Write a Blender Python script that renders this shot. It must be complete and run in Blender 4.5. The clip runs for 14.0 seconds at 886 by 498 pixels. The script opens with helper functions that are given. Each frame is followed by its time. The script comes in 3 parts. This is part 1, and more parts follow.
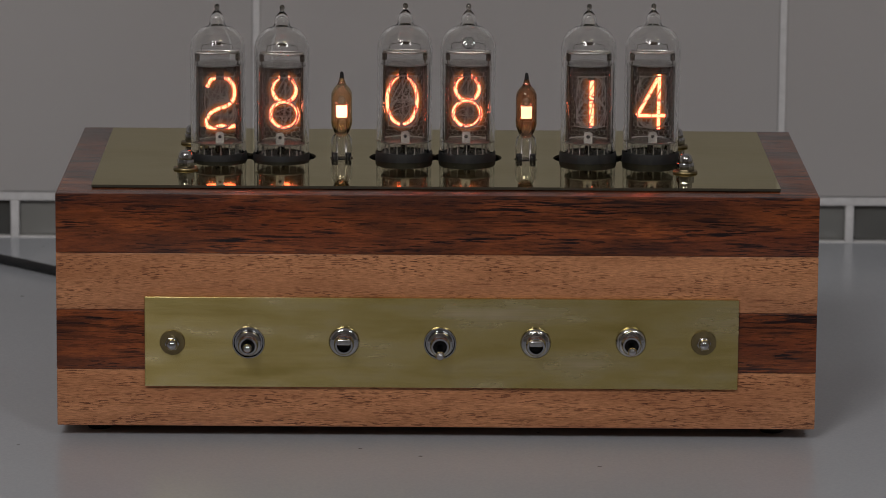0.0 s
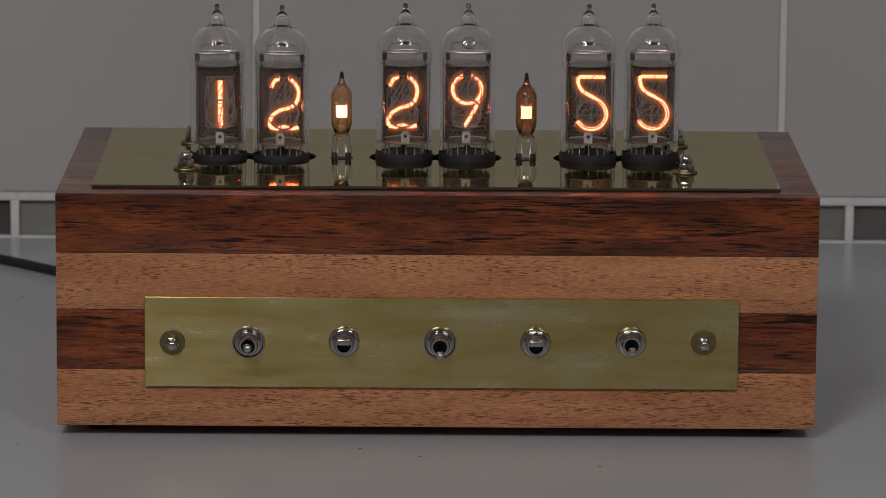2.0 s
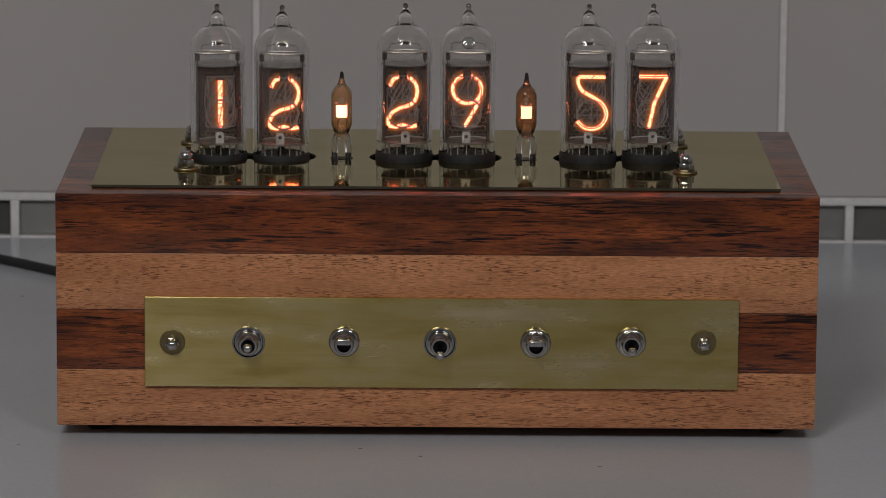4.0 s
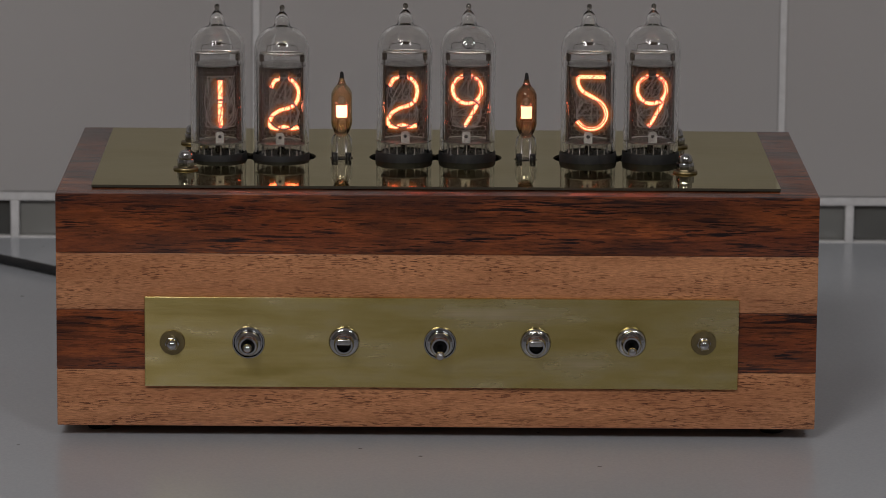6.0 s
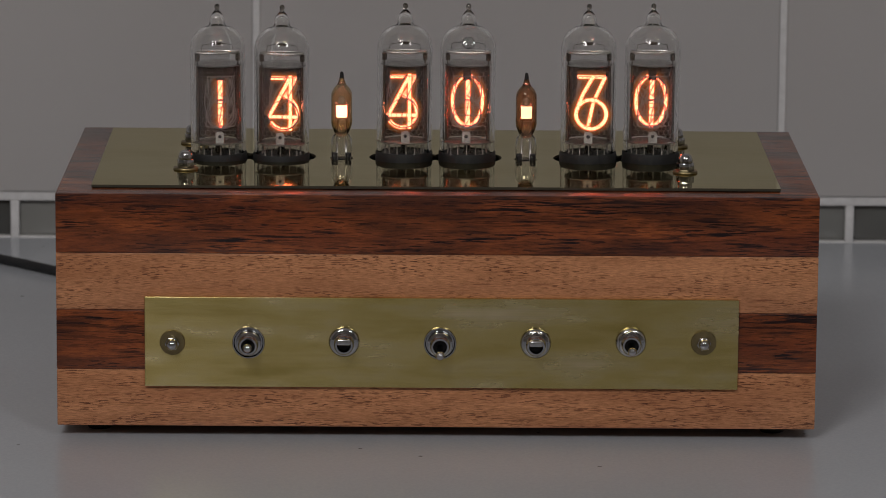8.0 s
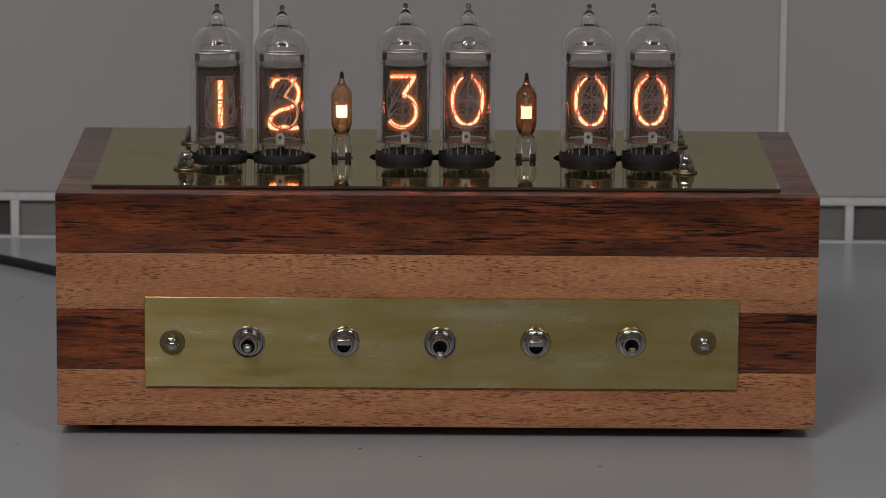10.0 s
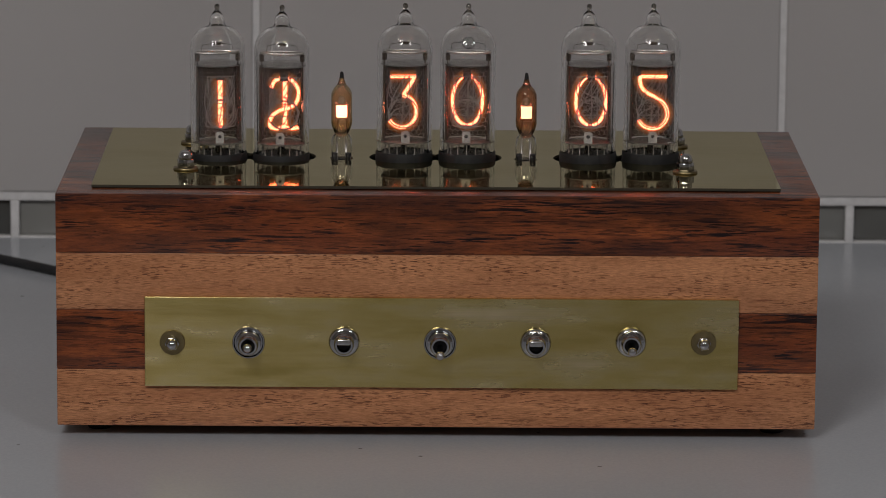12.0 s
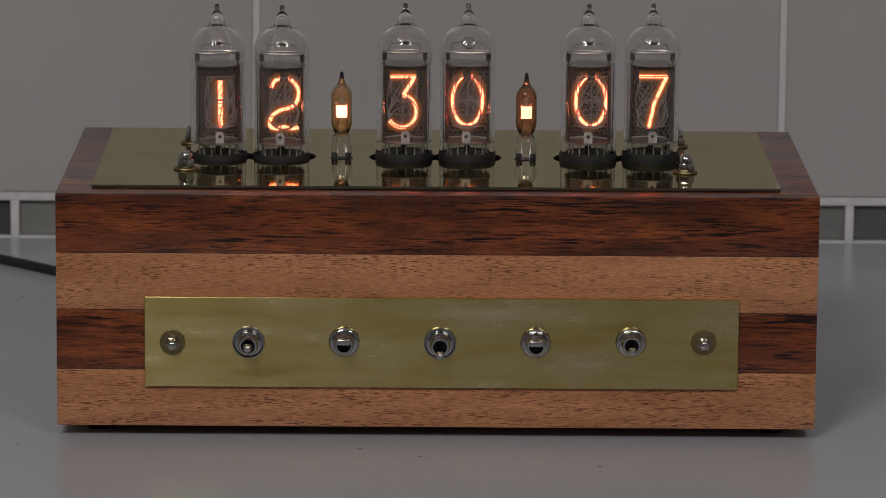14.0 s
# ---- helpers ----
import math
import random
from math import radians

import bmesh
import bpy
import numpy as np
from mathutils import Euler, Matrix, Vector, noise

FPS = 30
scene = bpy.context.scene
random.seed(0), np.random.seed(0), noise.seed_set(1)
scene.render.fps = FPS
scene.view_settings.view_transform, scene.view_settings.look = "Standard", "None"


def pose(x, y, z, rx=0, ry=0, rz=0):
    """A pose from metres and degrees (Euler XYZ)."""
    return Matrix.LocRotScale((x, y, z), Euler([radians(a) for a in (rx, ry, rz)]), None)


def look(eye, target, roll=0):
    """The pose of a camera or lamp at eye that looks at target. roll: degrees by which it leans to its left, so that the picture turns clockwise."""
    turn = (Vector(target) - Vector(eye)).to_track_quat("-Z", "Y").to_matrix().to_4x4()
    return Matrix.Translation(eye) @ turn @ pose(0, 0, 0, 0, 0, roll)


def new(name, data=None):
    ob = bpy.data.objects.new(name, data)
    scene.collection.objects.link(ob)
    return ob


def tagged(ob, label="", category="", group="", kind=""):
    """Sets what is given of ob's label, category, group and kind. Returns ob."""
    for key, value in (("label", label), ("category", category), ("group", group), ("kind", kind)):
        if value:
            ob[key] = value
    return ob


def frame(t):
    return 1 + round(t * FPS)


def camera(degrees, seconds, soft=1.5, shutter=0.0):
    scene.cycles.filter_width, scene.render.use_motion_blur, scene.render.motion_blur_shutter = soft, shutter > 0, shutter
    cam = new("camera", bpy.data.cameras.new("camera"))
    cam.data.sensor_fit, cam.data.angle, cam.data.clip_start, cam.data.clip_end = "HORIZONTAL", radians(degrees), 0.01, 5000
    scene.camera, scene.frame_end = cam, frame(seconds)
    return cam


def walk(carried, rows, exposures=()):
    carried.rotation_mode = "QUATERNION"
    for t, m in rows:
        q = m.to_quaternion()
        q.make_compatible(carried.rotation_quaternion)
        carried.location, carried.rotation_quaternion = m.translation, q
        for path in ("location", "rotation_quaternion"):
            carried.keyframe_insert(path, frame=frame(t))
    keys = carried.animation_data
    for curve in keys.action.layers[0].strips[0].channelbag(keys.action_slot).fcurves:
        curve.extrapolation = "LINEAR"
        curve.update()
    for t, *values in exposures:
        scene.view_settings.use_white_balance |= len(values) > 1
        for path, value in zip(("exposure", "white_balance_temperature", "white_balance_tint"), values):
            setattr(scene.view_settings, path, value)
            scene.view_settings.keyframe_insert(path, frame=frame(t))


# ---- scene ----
SECONDS = 14.0
cam = camera(11.6, SECONDS, soft=0.8)
cam.data.dof.use_dof = True
cam.data.dof.focus_distance = 1.455
cam.data.dof.aperture_fstop = 34
EYE = Vector((-0.00541, -1.40029, 0.34471))
STAND = look(EYE, EYE + Vector((0.005076, 0.980362, -0.197143)), 0.43)
walk(cam, [(0.0, STAND), (SECONDS, STAND)])

# ---- light: a dim kitchen with ceiling lamps ----
world = bpy.data.worlds.new("room_dark")
world.use_nodes = True
world.node_tree.nodes["Background"].inputs[0].default_value = (0.8, 0.85, 1.0, 1)
world.node_tree.nodes["Background"].inputs[1].default_value = 0.02
scene.world = world
scene.view_settings.exposure = 0.0


def ceiling_lamp(name, at, target, size, watts, colour):
    data = bpy.data.lights.new(name, "AREA")
    data.shape, data.size, data.energy, data.color = "DISK", size, watts, colour
    ob = new(name, data)
    ob.matrix_world = look(at, target)
    return ob


ceiling_lamp("kitchen_lamp", (-0.50, -1.45, 1.24), (0, 0.1, 0), 0.55, 11.6, (1.0, 0.965, 0.955))
ceiling_lamp("room_lamp", (0.9, -1.7, 1.42), (0.2, 0, 0), 0.5, 7.8, (0.97, 0.965, 1.0))


# ---- materials ----
def material(name):
    m = bpy.data.materials.new(name)
    m.use_nodes = True
    return m, m.node_tree.nodes, m.node_tree.links, m.node_tree.nodes["Principled BSDF"]


def ramp(nodes, stops):
    r = nodes.new("ShaderNodeValToRGB")
    while len(r.color_ramp.elements) < len(stops):
        r.color_ramp.elements.new(0.5)
    for e, (p, c) in zip(r.color_ramp.elements, stops):
        e.position = p
        e.color = (*c, 1) if len(c) == 3 else c
    return r


def grain(nodes, links, scale, size, detail=3.0, rough=0.6, offset=(0, 0, 0), source=None):
    """Noise stretched along its axes, in metres of the thing's own space."""
    if source is None:
        source = nodes.new("ShaderNodeTexCoord").outputs["Object"]
    mp = nodes.new("ShaderNodeMapping")
    mp.inputs["Scale"].default_value = scale
    mp.inputs["Location"].default_value = offset
    links.new(source, mp.inputs["Vector"])
    n = nodes.new("ShaderNodeTexNoise")
    n.inputs["Scale"].default_value = size
    n.inputs["Detail"].default_value = detail
    n.inputs["Roughness"].default_value = rough
    links.new(mp.outputs[0], n.inputs["Vector"])
    return n


def mix(nodes, links, kind, fac, a, b):
    n = nodes.new("ShaderNodeMix")
    n.data_type, n.blend_type = "RGBA", kind
    for socket, v in ((n.inputs[0], fac), (n.inputs[6], a), (n.inputs[7], b)):
        if hasattr(v, "links"):
            links.new(v, socket)
        elif isinstance(v, tuple):
            socket.default_value = (*v, 1)
        else:
            socket.default_value = v
    return n.outputs[2]


def bump(nodes, links, height, shader, strength, distance):
    b = nodes.new("ShaderNodeBump")
    b.inputs["Strength"].default_value = strength
    b.inputs["Distance"].default_value = distance
    links.new(height, b.inputs["Height"])
    links.new(b.outputs[0], shader.inputs["Normal"])


def plain(name, colour, rough=0.5, metal=0.0, coat=0.0, vary=0.15, size=400.0):
    m, nodes, links, s = material(name)
    n = grain(nodes, links, (1, 1, 1), size)
    lo = tuple(c * (1 - vary) for c in colour)
    hi = tuple(min(1, c * (1 + vary)) for c in colour)
    r = ramp(nodes, [(0.3, lo), (0.7, hi)])
    links.new(n.outputs[0], r.inputs[0])
    links.new(r.outputs[0], s.inputs["Base Color"])
    s.inputs["Roughness"].default_value = rough
    s.inputs["Metallic"].default_value = metal
    s.inputs["Coat Weight"].default_value = coat
    return m


def wood(name, ground, warm, dark, pore, blotch, streaks, length, pores, ticks, gloss):
    """Varnished hardwood, grain along x: broad figure, dark blotches and streaks, short pores."""
    m, nodes, links, s = material(name)
    tc = nodes.new("ShaderNodeTexCoord")
    info = nodes.new("ShaderNodeObjectInfo")
    shift = nodes.new("ShaderNodeVectorMath")
    shift.operation = "MULTIPLY_ADD"
    links.new(info.outputs["Random"], shift.inputs[0])
    shift.inputs[1].default_value = (3.1, 1.7, 2.3)
    links.new(tc.outputs["Object"], shift.inputs[2])
    src = shift.outputs[0]

    def layer(scale, detail, stops, offset, rough=0.6):
        n = grain(nodes, links, scale, 1.0, detail, rough, offset, source=src)
        r = ramp(nodes, stops)
        links.new(n.outputs[0], r.inputs[0])
        return n.outputs[0], r.outputs[0]

    def times(a, b):
        n = nodes.new("ShaderNodeMath")
        n.operation = "MULTIPLY"
        links.new(a, n.inputs[0])
        if hasattr(b, "links"):
            links.new(b, n.inputs[1])
        else:
            n.inputs[1].default_value = b
        return n.outputs[0]

    _, col = layer((14, 90, 110), 4, [(0.32, ground), (0.68, warm)], (0, 0, 0))
    fine, shade = layer((330, 2600, 2600), 3, [(0.25, (0.52, 0.50, 0.48)), (0.75, (1.25, 1.25, 1.25))], (3, 1, 8), 0.75)
    col = mix(nodes, links, "MULTIPLY", 0.9, col, shade)
    _, zone = layer((17, 70, 90), 4, [(0.43, (0, 0, 0)), (0.60, (1, 1, 1))], (5, 2, 1))
    col = mix(nodes, links, "MIX", times(zone, blotch), col, dark)
    _, cluster = layer((22, 60, 190), 3, [(0.40, (0.06, 0.06, 0.06)), (0.60, (1, 1, 1))], (9, 4, 2))
    _, st = layer((length, 1000, 1250), 4, [(streaks, (0, 0, 0)), (streaks + 0.045, (1, 1, 1))], (2, 6, 4), 0.55)
    col = mix(nodes, links, "MIX", times(st, cluster), col, dark)
    _, po = layer(ticks, 2, [(pores, (0, 0, 0)), (pores + 0.035, (1, 1, 1))], (1, 7, 3), 0.5)
    _, flock = layer((40, 150, 260), 3, [(0.38, (0.15, 0.15, 0.15)), (0.62, (1, 1, 1))], (4, 3, 6))
    col = mix(nodes, links, "MIX", times(times(po, flock), 0.85), col, pore)
    links.new(col, s.inputs["Base Color"])
    rr = ramp(nodes, [(0.3, (gloss,) * 3), (0.7, (gloss + 0.18,) * 3)])
    links.new(fine, rr.inputs[0])
    links.new(rr.outputs[0], s.inputs["Roughness"])
    s.inputs["Coat Weight"].default_value = 1.0
    s.inputs["Coat IOR"].default_value = 1.38
    s.inputs["Specular IOR Level"].default_value = 0.1
    s.inputs["Coat Roughness"].default_value = 0.26
    inv = nodes.new("ShaderNodeMath")
    inv.operation = "SUBTRACT"
    links.new(fine, inv.inputs[0])
    links.new(po, inv.inputs[1])
    bump(nodes, links, inv.outputs[0], s, 0.4, 0.00010)
    return m


def brass(name, tones, rough, stretch, spread=0.10, relief=0.10):
    """Sheet brass, brushed along x, with clouds of tarnish."""
    m, nodes, links, s = material(name)
    brush = grain(nodes, links, (14, 900, 2600), 1.0, 4, 0.7)
    cloud = grain(nodes, links, (26, 40, 105), 1.0, 4, 0.6, (2, 1, 4))
    rc = ramp(nodes, list(zip((0.30, 0.48, 0.62, 0.78), tones)))
    links.new(cloud.outputs[0], rc.inputs[0])
    rb = ramp(nodes, [(0.3, (0.84, 0.84, 0.84)), (0.7, (1, 1, 1))])
    links.new(brush.outputs[0], rb.inputs[0])
    links.new(mix(nodes, links, "MULTIPLY", 0.7, rc.outputs[0], rb.outputs[0]), s.inputs["Base Color"])
    s.inputs["Metallic"].default_value = 1.0
    s.inputs["Specular Tint"].default_value = (0.93, 0.90, 0.74, 1)
    rr = ramp(nodes, [(0.25, (rough,) * 3), (0.8, (rough + spread,) * 3)])
    links.new(cloud.outputs[0], rr.inputs[0])
    links.new(rr.outputs[0], s.inputs["Roughness"])
    if stretch:
        way = nodes.new("ShaderNodeCombineXYZ")
        way.inputs[2].default_value = 1.0
        links.new(way.outputs[0], s.inputs["Tangent"])
        s.inputs["Anisotropic"].default_value = stretch
    bump(nodes, links, brush.outputs[0], s, relief, 0.00004)
    return m


def glass(name, tint, rough=0.0):
    m, nodes, links, s = material(name)
    s.inputs["Base Color"].default_value = (*tint, 1)
    s.inputs["Transmission Weight"].default_value = 1.0
    s.inputs["Roughness"].default_value = rough
    s.inputs["IOR"].default_value = 1.47
    return m


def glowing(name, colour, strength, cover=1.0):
    """Emission for the neon glow and its added halos; cover below 1 lets what is behind it show."""
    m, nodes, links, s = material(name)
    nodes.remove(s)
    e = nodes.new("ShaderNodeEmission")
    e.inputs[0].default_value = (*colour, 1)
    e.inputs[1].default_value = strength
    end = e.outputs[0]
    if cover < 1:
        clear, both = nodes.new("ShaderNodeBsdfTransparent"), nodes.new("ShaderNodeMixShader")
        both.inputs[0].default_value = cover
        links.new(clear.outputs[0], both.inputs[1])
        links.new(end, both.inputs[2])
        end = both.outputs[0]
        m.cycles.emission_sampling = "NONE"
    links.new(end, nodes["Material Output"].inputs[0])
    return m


def stone(name, colour):
    """Pale composite worktop: soft clouds, fine grain, a few dark specks."""
    m, nodes, links, s = material(name)
    cloud = grain(nodes, links, (1, 1, 1), 7, 4)
    rc = ramp(nodes, [(0.3, tuple(c * 0.93 for c in colour)), (0.7, colour)])
    links.new(cloud.outputs[0], rc.inputs[0])
    fine = grain(nodes, links, (1, 1, 1), 900, 2)
    rf = ramp(nodes, [(0.3, (0.93, 0.93, 0.93)), (0.7, (1, 1, 1))])
    links.new(fine.outputs[0], rf.inputs[0])
    col = mix(nodes, links, "MULTIPLY", 1.0, rc.outputs[0], rf.outputs[0])
    v = nodes.new("ShaderNodeTexVoronoi")
    v.inputs["Scale"].default_value = 85
    links.new(nodes.new("ShaderNodeTexCoord").outputs["Object"], v.inputs["Vector"])
    near = ramp(nodes, [(0.045, (1, 1, 1)), (0.075, (0, 0, 0))])
    links.new(v.outputs["Distance"], near.inputs[0])
    pick = ramp(nodes, [(0.72, (0, 0, 0)), (0.74, (1, 1, 1))])
    links.new(v.outputs["Color"], pick.inputs[0])
    speck = mix(nodes, links, "MULTIPLY", 1.0, near.outputs[0], pick.outputs[0])
    links.new(mix(nodes, links, "MIX", speck, col, (0.16, 0.16, 0.17)), s.inputs["Base Color"])
    s.inputs["Roughness"].default_value = 0.24
    return m


def tile_glaze(name, lo, hi, rough):
    m, nodes, links, s = material(name)
    cloud = grain(nodes, links, (1, 1, 1), 9, 3)
    info = nodes.new("ShaderNodeObjectInfo")
    add = nodes.new("ShaderNodeMath")
    add.operation = "MULTIPLY_ADD"
    links.new(info.outputs["Random"], add.inputs[0])
    add.inputs[1].default_value = 0.6
    half = nodes.new("ShaderNodeMath")
    half.operation = "MULTIPLY"
    half.inputs[1].default_value = 0.45
    links.new(cloud.outputs[0], half.inputs[0])
    links.new(half.outputs[0], add.inputs[2])
    r = ramp(nodes, [(0.15, lo), (0.85, hi)])
    links.new(add.outputs[0], r.inputs[0])
    links.new(r.outputs[0], s.inputs["Base Color"])
    s.inputs["Roughness"].default_value = rough
    wave = grain(nodes, links, (1, 1, 1), 30, 2)
    bump(nodes, links, wave.outputs[0], s, 0.08, 0.002)
    return m


DARK_WOOD = wood("dark_varnished_wood", (0.140, 0.031, 0.010), (0.320, 0.084, 0.022), (0.011, 0.004, 0.004), (0.008, 0.003, 0.003), 0.66, 0.525, 62, 0.560, (170, 1700, 2100), 0.32)
PALE_WOOD = wood("pale_varnished_wood", (0.460, 0.194, 0.088), (0.600, 0.274, 0.130), (0.240, 0.086, 0.037), (0.075, 0.020, 0.009), 0.25, 0.625, 62, 0.548, (320, 2700, 3000), 0.38)
BRASS_TOP = brass("brass_sheet", ((0.51, 0.46, 0.28), (0.57, 0.52, 0.34), (0.59, 0.54, 0.37), (0.61, 0.57, 0.40)), 0.04, 0.0, 0.02, 0.02)
BRASS_FRONT = brass("brushed_brass_sheet", ((0.61, 0.475, 0.155), (0.71, 0.575, 0.235), (0.74, 0.62, 0.33), (0.82, 0.69, 0.44)), 0.21, 0.9)
# near-black colour of the top plate's edges and hole rims
EDGE = plain("dark_plate_edge", (0.035, 0.028, 0.016), 0.55)
BRASS_WASHER = plain("brass_washer", (0.24, 0.19, 0.10), 0.42, 1.0)
CHROME = plain("polished_nickel", (0.46, 0.46, 0.48), 0.10, 1.0, vary=0.05)
STEEL = plain("zinc_steel", (0.50, 0.50, 0.51), 0.24, 1.0, vary=0.1)
BLACK = plain("black_plastic", (0.011, 0.010, 0.010), 0.5)
BLACK.node_tree.nodes["Principled BSDF"].inputs["Specular IOR Level"].default_value = 0.3
RUBBER = plain("black_rubber", (0.014, 0.014, 0.015), 0.55)
CABLE = plain("black_cable_sleeve", (0.010, 0.010, 0.011), 0.6)
SMOKED_GLASS = glass("smoky_brown_glass", (0.38, 0.21, 0.115))
TUBE_GLASS = glass("clear_tube_glass", (0.945, 0.945, 0.94))
AMBER_GLASS = glass("amber_tinted_glass", (0.57, 0.41, 0.23))
AMBER_DARK = glass("smoky_glass_bead", (0.30, 0.28, 0.25))
WIRE = plain("nickel_wire", (0.55, 0.53, 0.51), 0.32, 1.0)
GRID = plain("nickel_grid", (0.20, 0.18, 0.165), 0.55, 0.3)
CATHODE = plain("dull_cathode_wire", (0.165, 0.148, 0.136), 0.6, 0.15)
CAGE = plain("dark_cage_metal", (0.046, 0.034, 0.025), 0.75, 0.1)
CAGE.node_tree.nodes["Principled BSDF"].inputs["Specular IOR Level"].default_value = 0.1
# near-black for sockets, lamp electrodes and the added masks in the tube feet
DEAD_BLACK = plain("dead_black", (0.005, 0.005, 0.005), 0.7)
CERAMIC = plain("pale_ceramic", (0.24, 0.225, 0.205), 0.45)
CLEAR_MICA = glass("clear_mica", (0.80, 0.78, 0.74), 0.08)
MICA = plain("grey_mica", (0.075, 0.066, 0.056), 0.6)
GLOW = glowing("neon_glow", (1.0, 0.112, 0.052), 12.0)
# dim layer for figures that fade in or out
FAINT_GLOW = glowing("faint_neon_glow", (1.0, 0.36, 0.15), 1.05, 0.8)
# halo strips: light spilling round the figures, put in as see-through emission
HALO = glowing("painted_halo", (1.0, 0.26, 0.055), 0.9, 0.15)
HALO_WIDE = glowing("painted_wide_halo", (1.0, 0.30, 0.07), 0.8, 0.045)
GLOW_LAMP = glowing("neon_lamp_glow", (1.0, 0.265, 0.185), 12.0)
# haze of a lit bulb, painted as very faint emission
HALO_LAMP = glowing("painted_lamp_halo", (1.0, 0.33, 0.05), 1.1, 0.03)
STONE = stone("pale_composite_stone", (0.440, 0.460, 0.490))
TILE = tile_glaze("greige_wall_tile", (0.410, 0.392, 0.384), (0.445, 0.426, 0.417), 0.32)
MOSAIC = tile_glaze("grey_glass_tile", (0.16, 0.160, 0.150), (0.24, 0.238, 0.222), 0.12)
MID_SMOKY = tile_glaze("smoked_glass_tile", (0.085, 0.084, 0.080), (0.13, 0.13, 0.122), 0.12)
SMOKY = tile_glaze("smoky_glass_tile", (0.040, 0.040, 0.038), (0.075, 0.075, 0.070), 0.12)
GROUT = plain("pale_grout", (0.60, 0.59, 0.585), 0.85, vary=0.08, size=250)
PAINT = plain("pale_wall_paint", (0.62, 0.60, 0.57), 0.8, vary=0.03, size=6)
FLOOR = plain("brown_floor", (0.22, 0.16, 0.11), 0.5, vary=0.2, size=12)


# ---- mesh helpers ----
def mesh_of(name, bm, *mats):
    me = bpy.data.meshes.new(name)
    bm.normal_update()
    bm.to_mesh(me)
    bm.free()
    for m in mats:
        me.materials.append(m)
    return me


def part(name, data, parent, m=None, label=""):
    """Links a mesh as one object under a thing or a part."""
    ob = new(name, data)
    ob.parent = parent
    ob.matrix_basis = m or Matrix.Identity(4)
    return tagged(ob, label)


def smooth(bm, degrees=40):
    for f in bm.faces:
        f.smooth = True
    for e in bm.edges:
        e.smooth = e.is_manifold and e.calc_face_angle(3.0) < radians(degrees)
    return bm


def block(x0, x1, y0, y1, z0, z1, bevel=0.0, segments=2, into=None):
    bm = bmesh.new()
    bmesh.ops.create_cube(bm, size=1)
    for v in bm.verts:
        v.co = Vector((x0 + (v.co.x + 0.5) * (x1 - x0), y0 + (v.co.y + 0.5) * (y1 - y0), z0 + (v.co.z + 0.5) * (z1 - z0)))
    if bevel:
        bmesh.ops.bevel(bm, geom=bm.edges[:], offset=bevel, segments=segments, profile=0.5, affect="EDGES")
    if into is None:
        return bm
    join(into, bm)
    return into


def join(into, bm, m=None):
    if m is not None:
        bm.transform(m)
    me = bpy.data.meshes.new("tmp")
    bm.to_mesh(me)
    bm.free()
    into.from_mesh(me)
    bpy.data.meshes.remove(me)


def lathe(profile, steps=40, caps=False):
    """Turns (radius, height) pairs round z."""
    bm = bmesh.new()
    rings = []
    for r, z in profile:
        if r < 1e-6:
            rings.append([bm.verts.new((0, 0, z))])
        else:
            rings.append([bm.verts.new((r * math.cos(2 * math.pi * i / steps), r * math.sin(2 * math.pi * i / steps), z)) for i in range(steps)])
    for a, b in zip(rings, rings[1:]):
        for i in range(steps):
            j = (i + 1) % steps
            if len(a) == 1 and len(b) > 1:
                bm.faces.new((a[0], b[i], b[j]))
            elif len(b) == 1 and len(a) > 1:
                bm.faces.new((a[j], a[i], b[0]))
            elif len(a) > 1:
                bm.faces.new((a[i], a[j], b[j], b[i]))
    if caps:
        for ring in (rings[0], rings[-1]):
            if len(ring) > 1:
                bm.faces.new(ring)
    bmesh.ops.recalc_face_normals(bm, faces=bm.faces)
    return bm


def prism(sides, radius, z0, z1, bevel=0.0):
    bm = lathe([(radius, z0), (radius, z1)], sides, True)
    if bevel:
        bmesh.ops.bevel(bm, geom=bm.edges[:], offset=bevel, segments=2, profile=0.5, affect="EDGES")
    return bm


def rod(path, radius, sides=8, closed=False, into=None):
    """A round wire along a path of points."""
    bm = into if into is not None else bmesh.new()
    pts = [Vector(p) for p in path]
    n, rings = len(pts), []
    up = Vector((0.123, 0.31, 0.94)).normalized()
    for i, p in enumerate(pts):
        a = pts[i - 1] if (i or closed) else p
        b = pts[(i + 1) % n] if (i < n - 1 or closed) else p
        d = (b - a).normalized()
        u = d.cross(up).normalized()
        w = u.cross(d)
        rings.append([bm.verts.new(p + (u * math.cos(2 * math.pi * k / sides) + w * math.sin(2 * math.pi * k / sides)) * radius) for k in range(sides)])
    pairs = list(zip(rings, rings[1:])) + ([(rings[-1], rings[0])] if closed else [])
    for a, b in pairs:
        for k in range(sides):
            bm.faces.new((a[k], a[(k + 1) % sides], b[(k + 1) % sides], b[k])).smooth = True
    if not closed:
        bm.faces.new(rings[0])
        bm.faces.new(rings[-1][::-1])
    return bm


def curve_through(points, steps=8):
    """A smooth line through points (Catmull-Rom)."""
    p = [Vector(q) for q in points]
    p = [p[0] * 2 - p[1]] + p + [p[-1] * 2 - p[-2]]
    out = []
    for i in range(1, len(p) - 2):
        for k in range(steps):
            t = k / steps
            out.append(0.5 * (2 * p[i] + (p[i + 1] - p[i - 1]) * t + (2 * p[i - 1] - 5 * p[i] + 4 * p[i + 1] - p[i + 2]) * t * t + (3 * p[i] - p[i - 1] - 3 * p[i + 1] + p[i + 2]) * t ** 3))
    return out + [p[-2]]


